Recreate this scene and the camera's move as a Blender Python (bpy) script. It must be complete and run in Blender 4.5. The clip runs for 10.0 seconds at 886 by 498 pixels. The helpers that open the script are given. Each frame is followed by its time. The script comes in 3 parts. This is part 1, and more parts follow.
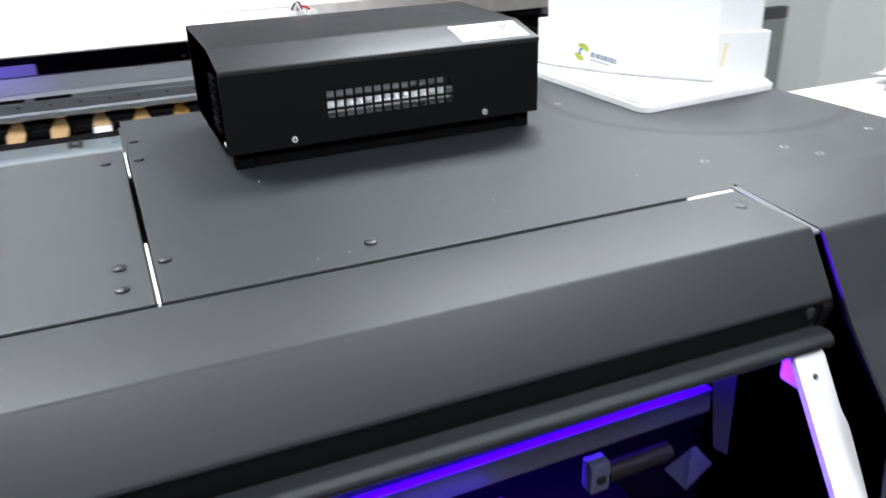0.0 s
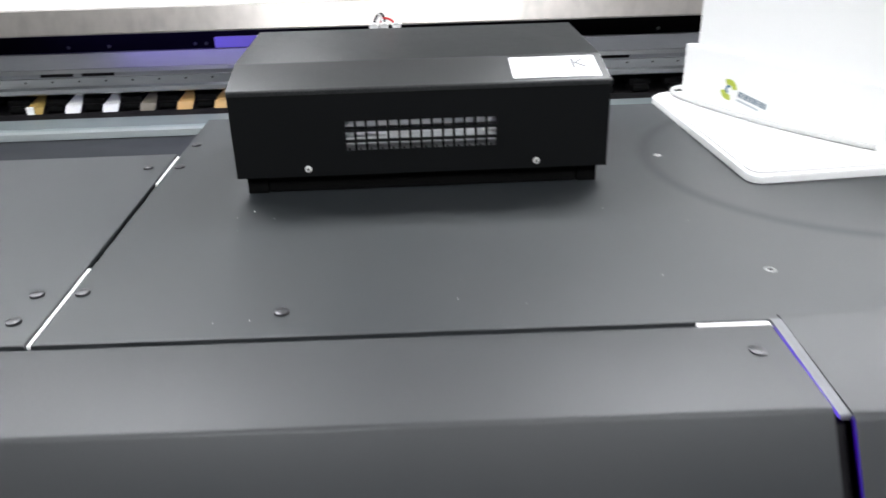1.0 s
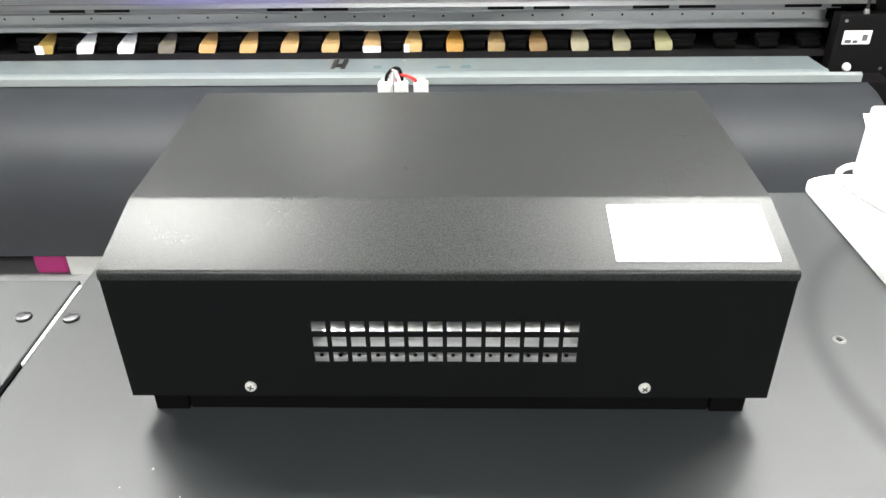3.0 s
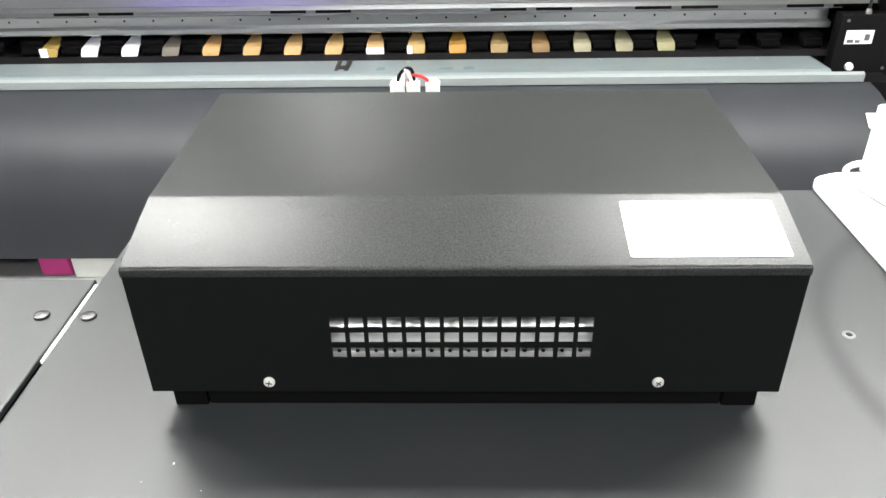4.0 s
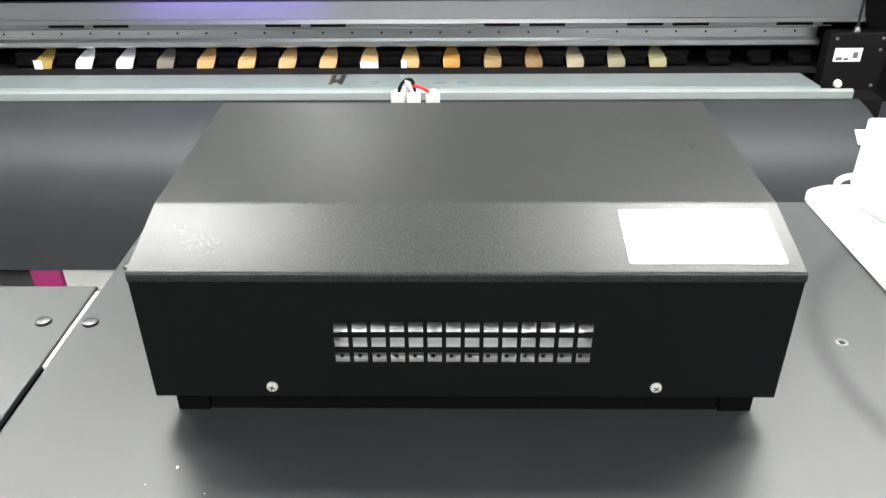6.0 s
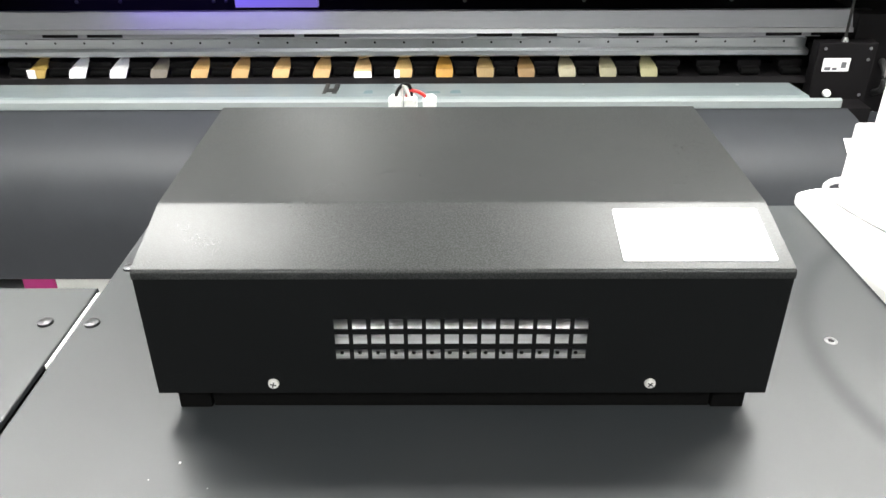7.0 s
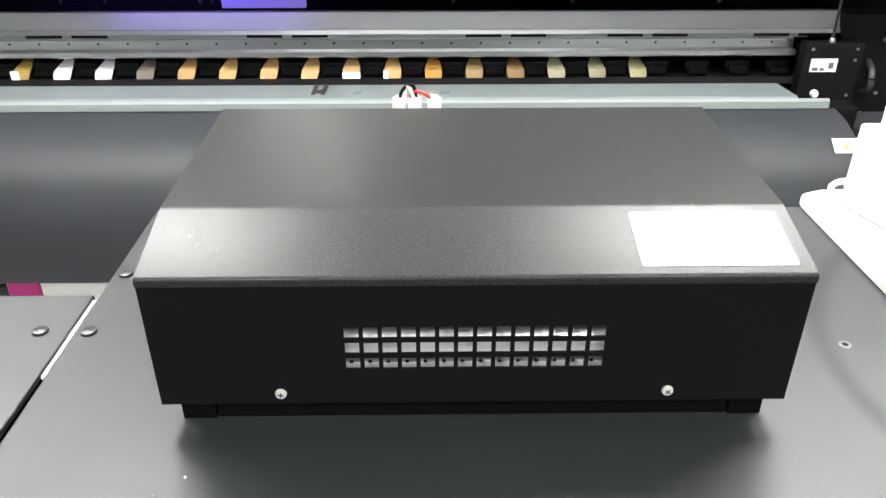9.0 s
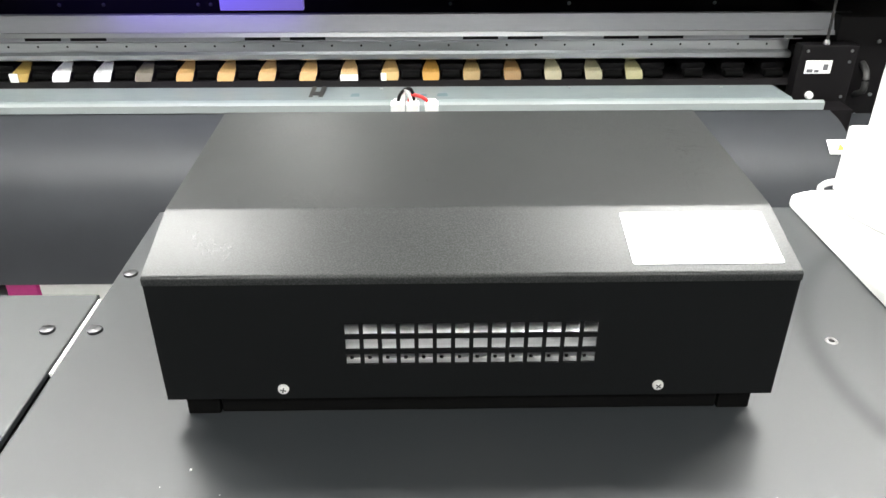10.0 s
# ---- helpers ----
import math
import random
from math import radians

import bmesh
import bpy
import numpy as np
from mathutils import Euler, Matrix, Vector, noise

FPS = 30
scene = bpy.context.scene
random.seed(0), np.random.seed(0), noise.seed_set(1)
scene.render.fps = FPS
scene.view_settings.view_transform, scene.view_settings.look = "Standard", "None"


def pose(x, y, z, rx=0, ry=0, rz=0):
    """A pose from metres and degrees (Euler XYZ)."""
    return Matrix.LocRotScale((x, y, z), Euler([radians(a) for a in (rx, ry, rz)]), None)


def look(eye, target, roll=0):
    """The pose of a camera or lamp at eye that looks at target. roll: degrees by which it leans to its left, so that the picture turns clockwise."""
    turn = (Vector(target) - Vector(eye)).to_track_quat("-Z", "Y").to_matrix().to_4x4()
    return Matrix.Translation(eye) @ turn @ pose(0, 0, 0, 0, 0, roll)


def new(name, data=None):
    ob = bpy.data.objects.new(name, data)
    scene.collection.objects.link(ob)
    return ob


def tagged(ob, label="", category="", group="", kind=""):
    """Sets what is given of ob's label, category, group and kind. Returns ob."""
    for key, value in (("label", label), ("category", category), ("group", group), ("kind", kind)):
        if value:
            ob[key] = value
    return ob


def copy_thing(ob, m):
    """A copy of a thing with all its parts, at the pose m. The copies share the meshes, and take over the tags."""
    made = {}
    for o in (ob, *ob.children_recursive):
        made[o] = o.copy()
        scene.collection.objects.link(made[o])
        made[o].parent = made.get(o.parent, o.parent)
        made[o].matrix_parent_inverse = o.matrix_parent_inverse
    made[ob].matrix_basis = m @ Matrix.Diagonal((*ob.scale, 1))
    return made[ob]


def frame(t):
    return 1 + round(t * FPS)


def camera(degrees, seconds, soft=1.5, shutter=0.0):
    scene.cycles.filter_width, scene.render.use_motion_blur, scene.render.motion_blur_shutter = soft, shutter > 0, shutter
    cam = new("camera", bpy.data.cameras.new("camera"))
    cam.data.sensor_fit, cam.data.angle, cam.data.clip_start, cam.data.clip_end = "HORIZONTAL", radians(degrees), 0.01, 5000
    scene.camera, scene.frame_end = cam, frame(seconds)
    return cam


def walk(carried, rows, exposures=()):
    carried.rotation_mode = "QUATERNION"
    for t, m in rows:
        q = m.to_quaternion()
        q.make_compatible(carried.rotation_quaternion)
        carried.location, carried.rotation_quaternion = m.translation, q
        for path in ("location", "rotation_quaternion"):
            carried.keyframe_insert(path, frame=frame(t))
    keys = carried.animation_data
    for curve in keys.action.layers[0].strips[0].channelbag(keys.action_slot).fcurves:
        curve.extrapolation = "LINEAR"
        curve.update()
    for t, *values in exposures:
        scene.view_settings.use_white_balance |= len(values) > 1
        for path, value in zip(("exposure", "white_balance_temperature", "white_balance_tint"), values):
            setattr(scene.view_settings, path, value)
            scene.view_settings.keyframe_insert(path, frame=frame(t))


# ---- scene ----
cam = camera(59.3, 10.0, shutter=0.5)

PATH = [
    (0, (-0.281, -0.785, 0.258), (0.431, 0.887, -0.578), -1.9),
    (0.3, (-0.189, -0.764, 0.261), (0.314, 0.983, -0.573), -2.5),
    (0.5, (-0.104, -0.751, 0.268), (0.208, 1.031, -0.586), -2.1),
    (0.7, (-0.037, -0.746, 0.274), (0.158, 1.054, -0.575), -1.4),
    (1, (-0.011, -0.719, 0.279), (0.06, 1.084, -0.584), -1.5),
    (1.2, (-0.008, -0.669, 0.287), (0.009, 1.127, -0.592), -1.6),
    (1.5, (-0.007, -0.561, 0.295), (-0.008, 1.223, -0.607), -1.5),
    (1.7, (-0.007, -0.494, 0.296), (-0.01, 1.274, -0.638), -1.5),
    (2, (-0.006, -0.427, 0.3), (-0.011, 1.308, -0.695), -1.9),
    (2.5, (0.007, -0.351, 0.314), (-0.031, 1.354, -0.731), -1.0),
    (3, (0.009, -0.332, 0.323), (-0.041, 1.369, -0.728), -0.9),
    (3.2, (0.011, -0.335, 0.322), (-0.049, 1.362, -0.735), -1.0),
    (4.3, (-0.001, -0.342, 0.327), (-0.053, 1.365, -0.712), -1.2),
    (4.5, (-0.001, -0.348, 0.329), (-0.051, 1.363, -0.705), -1.1),
    (5, (-0.004, -0.352, 0.325), (-0.043, 1.364, -0.701), -0.8),
    (5.5, (-0.004, -0.352, 0.326), (-0.042, 1.37, -0.69), -0.7),
    (5.7, (-0.004, -0.347, 0.324), (-0.041, 1.375, -0.692), -0.6),
    (6.8, (-0.008, -0.356, 0.324), (-0.022, 1.374, -0.679), -0.4),
    (7, (-0.008, -0.359, 0.323), (-0.02, 1.377, -0.67), -0.3),
    (7.5, (-0.011, -0.354, 0.325), (-0.012, 1.381, -0.671), -0.1),
    (8, (-0.014, -0.353, 0.324), (-0.009, 1.386, -0.664), -0.2),
    (8.5, (-0.019, -0.35, 0.32), (-0.003, 1.389, -0.668), 0.0),
    (9, (-0.023, -0.347, 0.319), (0.001, 1.39, -0.672), -0.0),
    (9.5, (-0.019, -0.352, 0.321), (0.008, 1.388, -0.666), 0.0),
    (10, (-0.023, -0.36, 0.325), (0.007, 1.379, -0.663), 0.0),
]
walk(cam, [(t, look(eye, target, roll)) for t, eye, target, roll in PATH], [(0.0, -0.25, 5950, 13), (0.8, -0.35, 6100, 13), (1.5, -0.28, 6200, 12), (2.0, -0.15, 6300, 11), (2.6, 0.12, 6450, 10), (3.0, 0.35, 6530, 9.5), (5.0, 0.35, 6530, 9.5), (10.0, 0.35, 6530, 9.5)])

# ---- world and light ----
world = bpy.data.worlds.new("world")
scene.world = world
world.use_nodes = True
world.node_tree.nodes["Background"].inputs[0].default_value = (0.9, 0.95, 1.0, 1)
world.node_tree.nodes["Background"].inputs[1].default_value = 0.05


def lamp(name, kind, at, energy, colour, size=0.1, size_y=None, aim=None):
    data = bpy.data.lights.new(name, kind)
    data.energy, data.color = energy, colour
    if kind == "AREA":
        data.shape, data.size, data.size_y = "RECTANGLE", size, size_y or size
    else:
        data.shadow_soft_size = size
    ob = new(name, data)
    ob.matrix_world = look(at, aim or (at[0], at[1] + 0.001, at[2] - 1))
    return ob


# ultraviolet light from the curing lamps inside the far printer and the front unit
# two unseen violet fills added to tint the far rails and beam
lamp("violet_fill_rail", "AREA", (-0.85, 2.42, -0.236), 0.34, (0.26, 0.16, 1.0), 0.7, 0.04, (-0.85, 2.52, -0.42))
lamp("violet_fill_beam", "AREA", (-1.15, 2.70, -0.16), 1.8, (0.20, 0.12, 1.0), 0.9, 0.04, (-1.15, 2.90, -0.28))
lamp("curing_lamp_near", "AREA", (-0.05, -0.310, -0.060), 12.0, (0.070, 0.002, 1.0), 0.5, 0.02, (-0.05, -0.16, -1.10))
# unseen violet fill added to light the cheek beside the apron
lamp("violet_fill_cheek", "AREA", (0.10, -0.345, -0.050), 1.6, (0.11, 0.002, 1.0), 0.05, 0.02, (1.10, -0.42, -0.25))



# ---- materials ----
def material(name, base, rough=0.5, metal=0.0, grain=0.0, grain_scale=900.0, stain=0.0, stain_scale=6.0, bump=0.0,
             emit=None, strength=0.0, spec=0.5, coat=0.0, other=None, aniso=0.0, stretch=None, sparkle=0.0):
    """A surface with fine grain, broad stains, uneven gloss and a fine relief."""
    m = bpy.data.materials.new(name)
    m.use_nodes = True
    t = m.node_tree
    n, l = t.nodes, t.links
    b = n["Principled BSDF"]
    b.inputs["Base Color"].default_value = (*base, 1)
    b.inputs["Roughness"].default_value = rough
    b.inputs["Metallic"].default_value = metal
    b.inputs["Specular IOR Level"].default_value = spec
    b.inputs["Coat Weight"].default_value = coat
    b.inputs["Anisotropic"].default_value = aniso
    co = n.new("ShaderNodeTexCoord")
    place = co.outputs["Object"]
    if stretch:
        mp = n.new("ShaderNodeMapping")
        mp.inputs["Scale"].default_value = stretch
        l.new(place, mp.inputs["Vector"])
        place = mp.outputs["Vector"]
    if grain or stain:
        fine = n.new("ShaderNodeTexNoise")
        fine.inputs["Scale"].default_value = grain_scale
        fine.inputs["Detail"].default_value = 3
        broad = n.new("ShaderNodeTexNoise")
        broad.inputs["Scale"].default_value = stain_scale
        broad.inputs["Detail"].default_value = 6
        broad.inputs["Roughness"].default_value = 0.65
        l.new(place, fine.inputs["Vector"])
        l.new(place, broad.inputs["Vector"])
        far = other or tuple(min(1.0, c * 1.9 + 0.01) for c in base)
        ramp = n.new("ShaderNodeMapRange")
        ramp.inputs["From Min"].default_value, ramp.inputs["From Max"].default_value = 0.35, 0.72
        ramp.inputs["To Min"].default_value, ramp.inputs["To Max"].default_value = 0.0, stain
        l.new(broad.outputs["Fac"], ramp.inputs["Value"])
        grains = n.new("ShaderNodeMapRange")
        grains.inputs["From Min"].default_value, grains.inputs["From Max"].default_value = 0.4, 0.75
        grains.inputs["To Min"].default_value, grains.inputs["To Max"].default_value = 0.0, grain
        l.new(fine.outputs["Fac"], grains.inputs["Value"])
        add = n.new("ShaderNodeMath")
        add.operation, add.use_clamp = "ADD", True
        l.new(ramp.outputs["Result"], add.inputs[0])
        l.new(grains.outputs["Result"], add.inputs[1])
        mix = n.new("ShaderNodeMix")
        mix.data_type = "RGBA"
        mix.inputs["A"].default_value, mix.inputs["B"].default_value = (*base, 1), (*far, 1)
        l.new(add.outputs["Value"], mix.inputs["Factor"])
        l.new(mix.outputs["Result"], b.inputs["Base Color"])
        gloss = n.new("ShaderNodeMapRange")
        gloss.inputs["To Min"].default_value, gloss.inputs["To Max"].default_value = rough - 0.06, rough + 0.08
        l.new(broad.outputs["Fac"], gloss.inputs["Value"])
        if sparkle:
            glint = n.new("ShaderNodeMapRange")
            glint.inputs["From Min"].default_value, glint.inputs["From Max"].default_value = 0.35, 0.65
            glint.inputs["To Min"].default_value, glint.inputs["To Max"].default_value = -sparkle, sparkle
            l.new(fine.outputs["Fac"], glint.inputs["Value"])
            both = n.new("ShaderNodeMath")
            both.operation, both.use_clamp = "ADD", True
            l.new(gloss.outputs["Result"], both.inputs[0])
            l.new(glint.outputs["Result"], both.inputs[1])
            l.new(both.outputs["Value"], b.inputs["Roughness"])
        else:
            l.new(gloss.outputs["Result"], b.inputs["Roughness"])
        if bump:
            relief = n.new("ShaderNodeBump")
            relief.inputs["Strength"].default_value = bump
            relief.inputs["Distance"].default_value = 0.0004
            l.new(fine.outputs["Fac"], relief.inputs["Height"])
            l.new(relief.outputs["Normal"], b.inputs["Normal"])
    if emit:
        b.inputs["Emission Color"].default_value = (*emit, 1)
        b.inputs["Emission Strength"].default_value = strength
    return m


PLATE = material("charcoal_powder_coat", (0.0155, 0.0190, 0.0215), 0.44, 0, 0.40, 1300, 0.32, 5, 0.16, other=(0.033, 0.033, 0.0335), spec=0.55, sparkle=0.06)
APRON = material("satin_charcoal_coat", (0.0150, 0.0175, 0.0195), 0.46, 0, 0.3, 1400, 0.35, 5, 0.2, other=(0.027, 0.027, 0.0275), spec=0.45, sparkle=0.05)
CASE = material("black_powder_coat", (0.0080, 0.0088, 0.0086), 0.36, 0, 0.85, 1150, 0.03, 9, 0.19, spec=0.265, sparkle=0.08, other=(0.039, 0.041, 0.042))
FRONT = material("matt_black_paint", (0.003, 0.0034, 0.0037), 0.50, 0, 0.15, 1500, 0.15, 8, 0.08, spec=0.14, other=(0.005, 0.005, 0.0055))
# plate coat with a soft arc of shade painted in as weaker sheen
SHADE_ARC = PLATE.copy()
SHADE_ARC.name = "charcoal_powder_coat_shade_arc"
nt = SHADE_ARC.node_tree
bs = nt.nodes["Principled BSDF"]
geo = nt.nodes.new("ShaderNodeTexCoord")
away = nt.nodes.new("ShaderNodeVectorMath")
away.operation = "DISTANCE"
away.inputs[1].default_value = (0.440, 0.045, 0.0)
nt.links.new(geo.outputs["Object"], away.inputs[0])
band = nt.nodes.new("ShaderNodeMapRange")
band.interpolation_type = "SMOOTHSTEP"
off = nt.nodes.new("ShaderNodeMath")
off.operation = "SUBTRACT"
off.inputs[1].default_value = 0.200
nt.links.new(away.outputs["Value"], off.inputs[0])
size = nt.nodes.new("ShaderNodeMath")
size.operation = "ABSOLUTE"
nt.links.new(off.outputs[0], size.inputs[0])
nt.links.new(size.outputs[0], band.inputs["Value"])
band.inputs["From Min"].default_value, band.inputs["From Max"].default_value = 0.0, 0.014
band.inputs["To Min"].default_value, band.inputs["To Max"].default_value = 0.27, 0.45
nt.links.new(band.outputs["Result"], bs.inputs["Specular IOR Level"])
RUBBER = material("black_rubber", (0.003, 0.003, 0.003), 0.85, 0, 0.2, 800, 0.1, 20, spec=0.03, other=(0.004, 0.004, 0.004))
STEEL = material("zinc_plated_steel", (0.55, 0.56, 0.56), 0.28, 1, 0.2, 600, 0.4, 60, 0.1, other=(0.35, 0.36, 0.37))
BRIGHT_SCREW = material("nickel_screw", (0.85, 0.84, 0.80), 0.34, 0.55, 0.2, 900, 0.3, 90)
DARK_STEEL = material("screw_recess", (0.05, 0.05, 0.05), 0.5, 0.6)
PLATE_SCREW = material("dull_steel_screw", (0.05, 0.05, 0.053), 0.36, 0.9, 0.2, 600, 0.4, 80)
NUT = material("dull_insert", (0.20, 0.20, 0.20), 0.35, 0.85, 0.2, 600, 0.4, 80)
EDGE = material("grey_sheet_edge", (0.11, 0.112, 0.115), 0.5, 0, 0.2, 600, 0.4, 30, spec=0.3)
ALU = material("brushed_aluminium", (0.62, 0.64, 0.65), 0.30, 1, 0.3, 60, 0.4, 7, 0.15, other=(0.42, 0.44, 0.46), stretch=(0.05, 1, 1))
# bright and dark reflection streaks are put into this base colour
FIN = material("glint_streaked_aluminium", (0.94, 0.95, 0.95), 0.22, 0.60, 0.5, 300, 0.1, 40, other=(0.28, 0.29, 0.30), stretch=(0.02, 0.3, 1))
PLATEN = material("anodised_platen", (0.215, 0.25, 0.255), 0.42, 0.25, 0.3, 80, 0.5, 4, 0.1, other=(0.155, 0.185, 0.195), stretch=(0.2, 1, 1))
LIP = material("pale_lip", (0.26, 0.285, 0.285), 0.4, 0.1, 0.2, 80, 0.4, 4, other=(0.22, 0.245, 0.25), stretch=(0.2, 1, 1))
RAIL = material("grey_rail", (0.46, 0.47, 0.50), 0.45, 0.3, 0.2, 90, 0.5, 5, other=(0.36, 0.37, 0.40), stretch=(0.2, 1, 1))
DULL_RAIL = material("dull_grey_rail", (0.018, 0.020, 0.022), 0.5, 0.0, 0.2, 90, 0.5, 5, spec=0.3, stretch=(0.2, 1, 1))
STAINLESS = material("stainless_hood", (0.62, 0.58, 0.54), 0.30, 1, 0.3, 40, 0.5, 2.5, other=(0.36, 0.34, 0.32), stretch=(0.6, 1, 0.2))
BLACK = material("black_metal", (0.005, 0.0045, 0.005), 0.5, 0, 0.2, 300, 0.3, 12, spec=0.13, other=(0.010, 0.009, 0.010))
COVER = material("dark_grey_cover", (0.018, 0.020, 0.024), 0.60, 0, 0.2, 700, 0.3, 4, 0.05)
WHITE = material("white_paint", (0.82, 0.82, 0.81), 0.40, 0, 0.1, 500, 0.15, 7, other=(0.74, 0.74, 0.72))
LABEL = material("white_label", (0.84, 0.84, 0.84), 0.30, 0, 0.05, 500, 0.1, 30, other=(0.78, 0.78, 0.78), coat=0.4)
INK = material("grey_print", (0.10, 0.10, 0.11), 0.6)
# pale cavity parts: shade and violet tint put into a dark bluish base
INNER = material("inner_shaded_paint", (0.030, 0.030, 0.060), 0.5, 0, 0.1, 300, 0.3, 20)
WALL = material("painted_wall", (0.70, 0.71, 0.68), 0.7, 0, 0.1, 120, 0.2, 1.5, 0.1, other=(0.62, 0.63, 0.60))
DARK_WALL = material("grey_wall", (0.20, 0.20, 0.205), 0.8, 0, 0.1, 120, 0.2, 1.5)
CEIL = material("ceiling_paint", (0.78, 0.78, 0.77), 0.8, 0, 0.1, 90, 0.15, 1.2)
FLOOR = material("grey_floor", (0.16, 0.16, 0.165), 0.45, 0, 0.3, 150, 0.4, 2.0, 0.1)
TUBE = material("clear_tube", (0.50, 0.50, 0.49), 0.15, 0, 0.1, 300, 0.2, 40, coat=0.6)
RED = material("red_insulation", (0.55, 0.02, 0.02), 0.4)
NYLON = material("white_nylon", (0.80, 0.80, 0.78), 0.4)
GREEN = material("olive_green_print", (0.36, 0.42, 0.04), 0.5)
BLUE = material("blue_print", (0.03, 0.13, 0.26), 0.5)
BLUE_SMUDGE = material("faded_blue_ink", (0.09, 0.17, 0.20), 0.5, 0, 0.4, 200, 0.6, 30, other=(0.16, 0.20, 0.21))
YELLOW = material("yellow_print", (0.75, 0.60, 0.05), 0.5)
MAGENTA = material("magenta_plastic", (0.42, 0.02, 0.17), 0.45, 0, 0.1, 200, 0.2, 10)
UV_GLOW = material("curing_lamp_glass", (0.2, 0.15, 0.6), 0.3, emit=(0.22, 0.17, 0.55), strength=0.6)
DIFFUSER = material("lamp_diffuser", (0.9, 0.9, 0.9), 0.5, emit=(1.0, 1.0, 0.965), strength=58)
DARK_PANEL = material("dark_panel", (0.05, 0.05, 0.048), 0.6, 0, 0.1, 60, 0.3, 2)
GREY_DOOR = material("grey_panel", (0.22, 0.23, 0.22), 0.6, 0, 0.1, 60, 0.3, 2)
PAPER = material("crumpled_paper", (0.75, 0.75, 0.72), 0.7, 0, 0.2, 60, 0.4, 8, other=(0.6, 0.6, 0.56))
BROWN = material("brown_clutter", (0.045, 0.024, 0.014), 0.6, 0, 0.2, 60, 0.4, 8)


# ---- building helpers ----
def part(name, bm, mat, parent=None, label="", smooth=False):
    """Link a bmesh as one mesh object, under a thing or a part."""
    bmesh.ops.recalc_face_normals(bm, faces=bm.faces[:])
    me = bpy.data.meshes.new(name)
    bm.to_mesh(me)
    bm.free()
    me.materials.append(mat)
    if smooth:
        for p in me.polygons:
            p.use_smooth = True
        me.set_sharp_from_angle(angle=radians(35))
    ob = new(name, me)
    if parent:
        ob.parent = parent
    if label:
        ob["label"] = label
    return ob


def thing(name, label, category, group="", kind=""):
    return tagged(new(name), label, category, group, kind)


def box(bm, x0, x1, y0, y1, z0, z1, bevel=0.0, seg=2, m=None):
    r = bmesh.ops.create_cube(bm, size=1.0)
    vs = r["verts"]
    for v in vs:
        v.co = Vector(((x0 + x1) / 2 + v.co.x * (x1 - x0), (y0 + y1) / 2 + v.co.y * (y1 - y0), (z0 + z1) / 2 + v.co.z * (z1 - z0)))
    if bevel:
        es = list({e for v in vs for e in v.link_edges})
        out = bmesh.ops.bevel(bm, geom=es, offset=bevel, segments=seg, affect="EDGES", profile=0.6)
        vs = list({v for f in out["faces"] for v in f.verts} | {v for v in vs if v.is_valid})
    if m:
        bmesh.ops.transform(bm, matrix=m, verts=[v for v in vs if v.is_valid])
    return bm


def boxed(x0, x1, y0, y1, z0, z1, bevel=0.0, seg=2, m=None):
    return box(bmesh.new(), x0, x1, y0, y1, z0, z1, bevel, seg, m)


def extrude(profile, x0, x1, thick=0.0, close=True):
    """A profile of (y, z) drawn out along x; with thick, an open sheet of that thickness below it."""
    bm = bmesh.new()
    pts = [Vector((0, y, z)) for y, z in profile]
    if thick:
        back = []
        for i, p in enumerate(pts):
            a, b = pts[max(i - 1, 0)], pts[min(i + 1, len(pts) - 1)]
            d = (b - a).normalized()
            back.append(p + Vector((0, d.z, -d.y)) * thick)
        pts = pts + back[::-1]
    rows = [[bm.verts.new((x, p.y, p.z)) for p in pts] for x in (x0, x1)]
    n = len(pts)
    for i in range(n):
        j = (i + 1) % n
        bm.faces.new((rows[0][i], rows[0][j], rows[1][j], rows[1][i]))
    for row in rows:
        if thick:
            h = n // 2
            for i in range(h - 1):
                bm.faces.new((row[i], row[i + 1], row[n - 2 - i], row[n - 1 - i]))
        else:
            bm.faces.new(row)
    return bm


def rounded(points, radius, seg=5):
    """Round the inner corners of an open (y, z) profile."""
    out = [points[0]]
    for a, b, c in zip(points, points[1:], points[2:]):
        a, b, c = Vector(a), Vector(b), Vector(c)
        p, q = b + (a - b).normalized() * radius, b + (c - b).normalized() * radius
        for i in range(seg + 1):
            s = i / seg
            out.append(tuple(p * (1 - s) ** 2 + b * 2 * s * (1 - s) + q * s * s))
    return out + [points[-1]]


def prism(points, z0, z1, bevel=0.0):
    """A flat polygon of (x, y) raised from z0 to z1."""
    bm = bmesh.new()
    low = [bm.verts.new((x, y, z0)) for x, y in points]
    high = [bm.verts.new((x, y, z1)) for x, y in points]
    n = len(points)
    bm.faces.new(low[::-1])
    top = bm.faces.new(high)
    for i in range(n):
        bm.faces.new((low[i], low[(i + 1) % n], high[(i + 1) % n], high[i]))
    if bevel:
        bmesh.ops.bevel(bm, geom=list(top.edges), offset=bevel, segments=3, affect="EDGES", profile=0.6)
    return bm


def round_corners(points, radius, seg=6):
    out = []
    n = len(points)
    for i in range(n):
        a, b, c = Vector(points[i - 1]), Vector(points[i]), Vector(points[(i + 1) % n])
        p, q = b + (a - b).normalized() * radius, b + (c - b).normalized() * radius
        for k in range(seg + 1):
            s = k / seg
            out.append(tuple(p * (1 - s) ** 2 + b * 2 * s * (1 - s) + q * s * s))
    return out


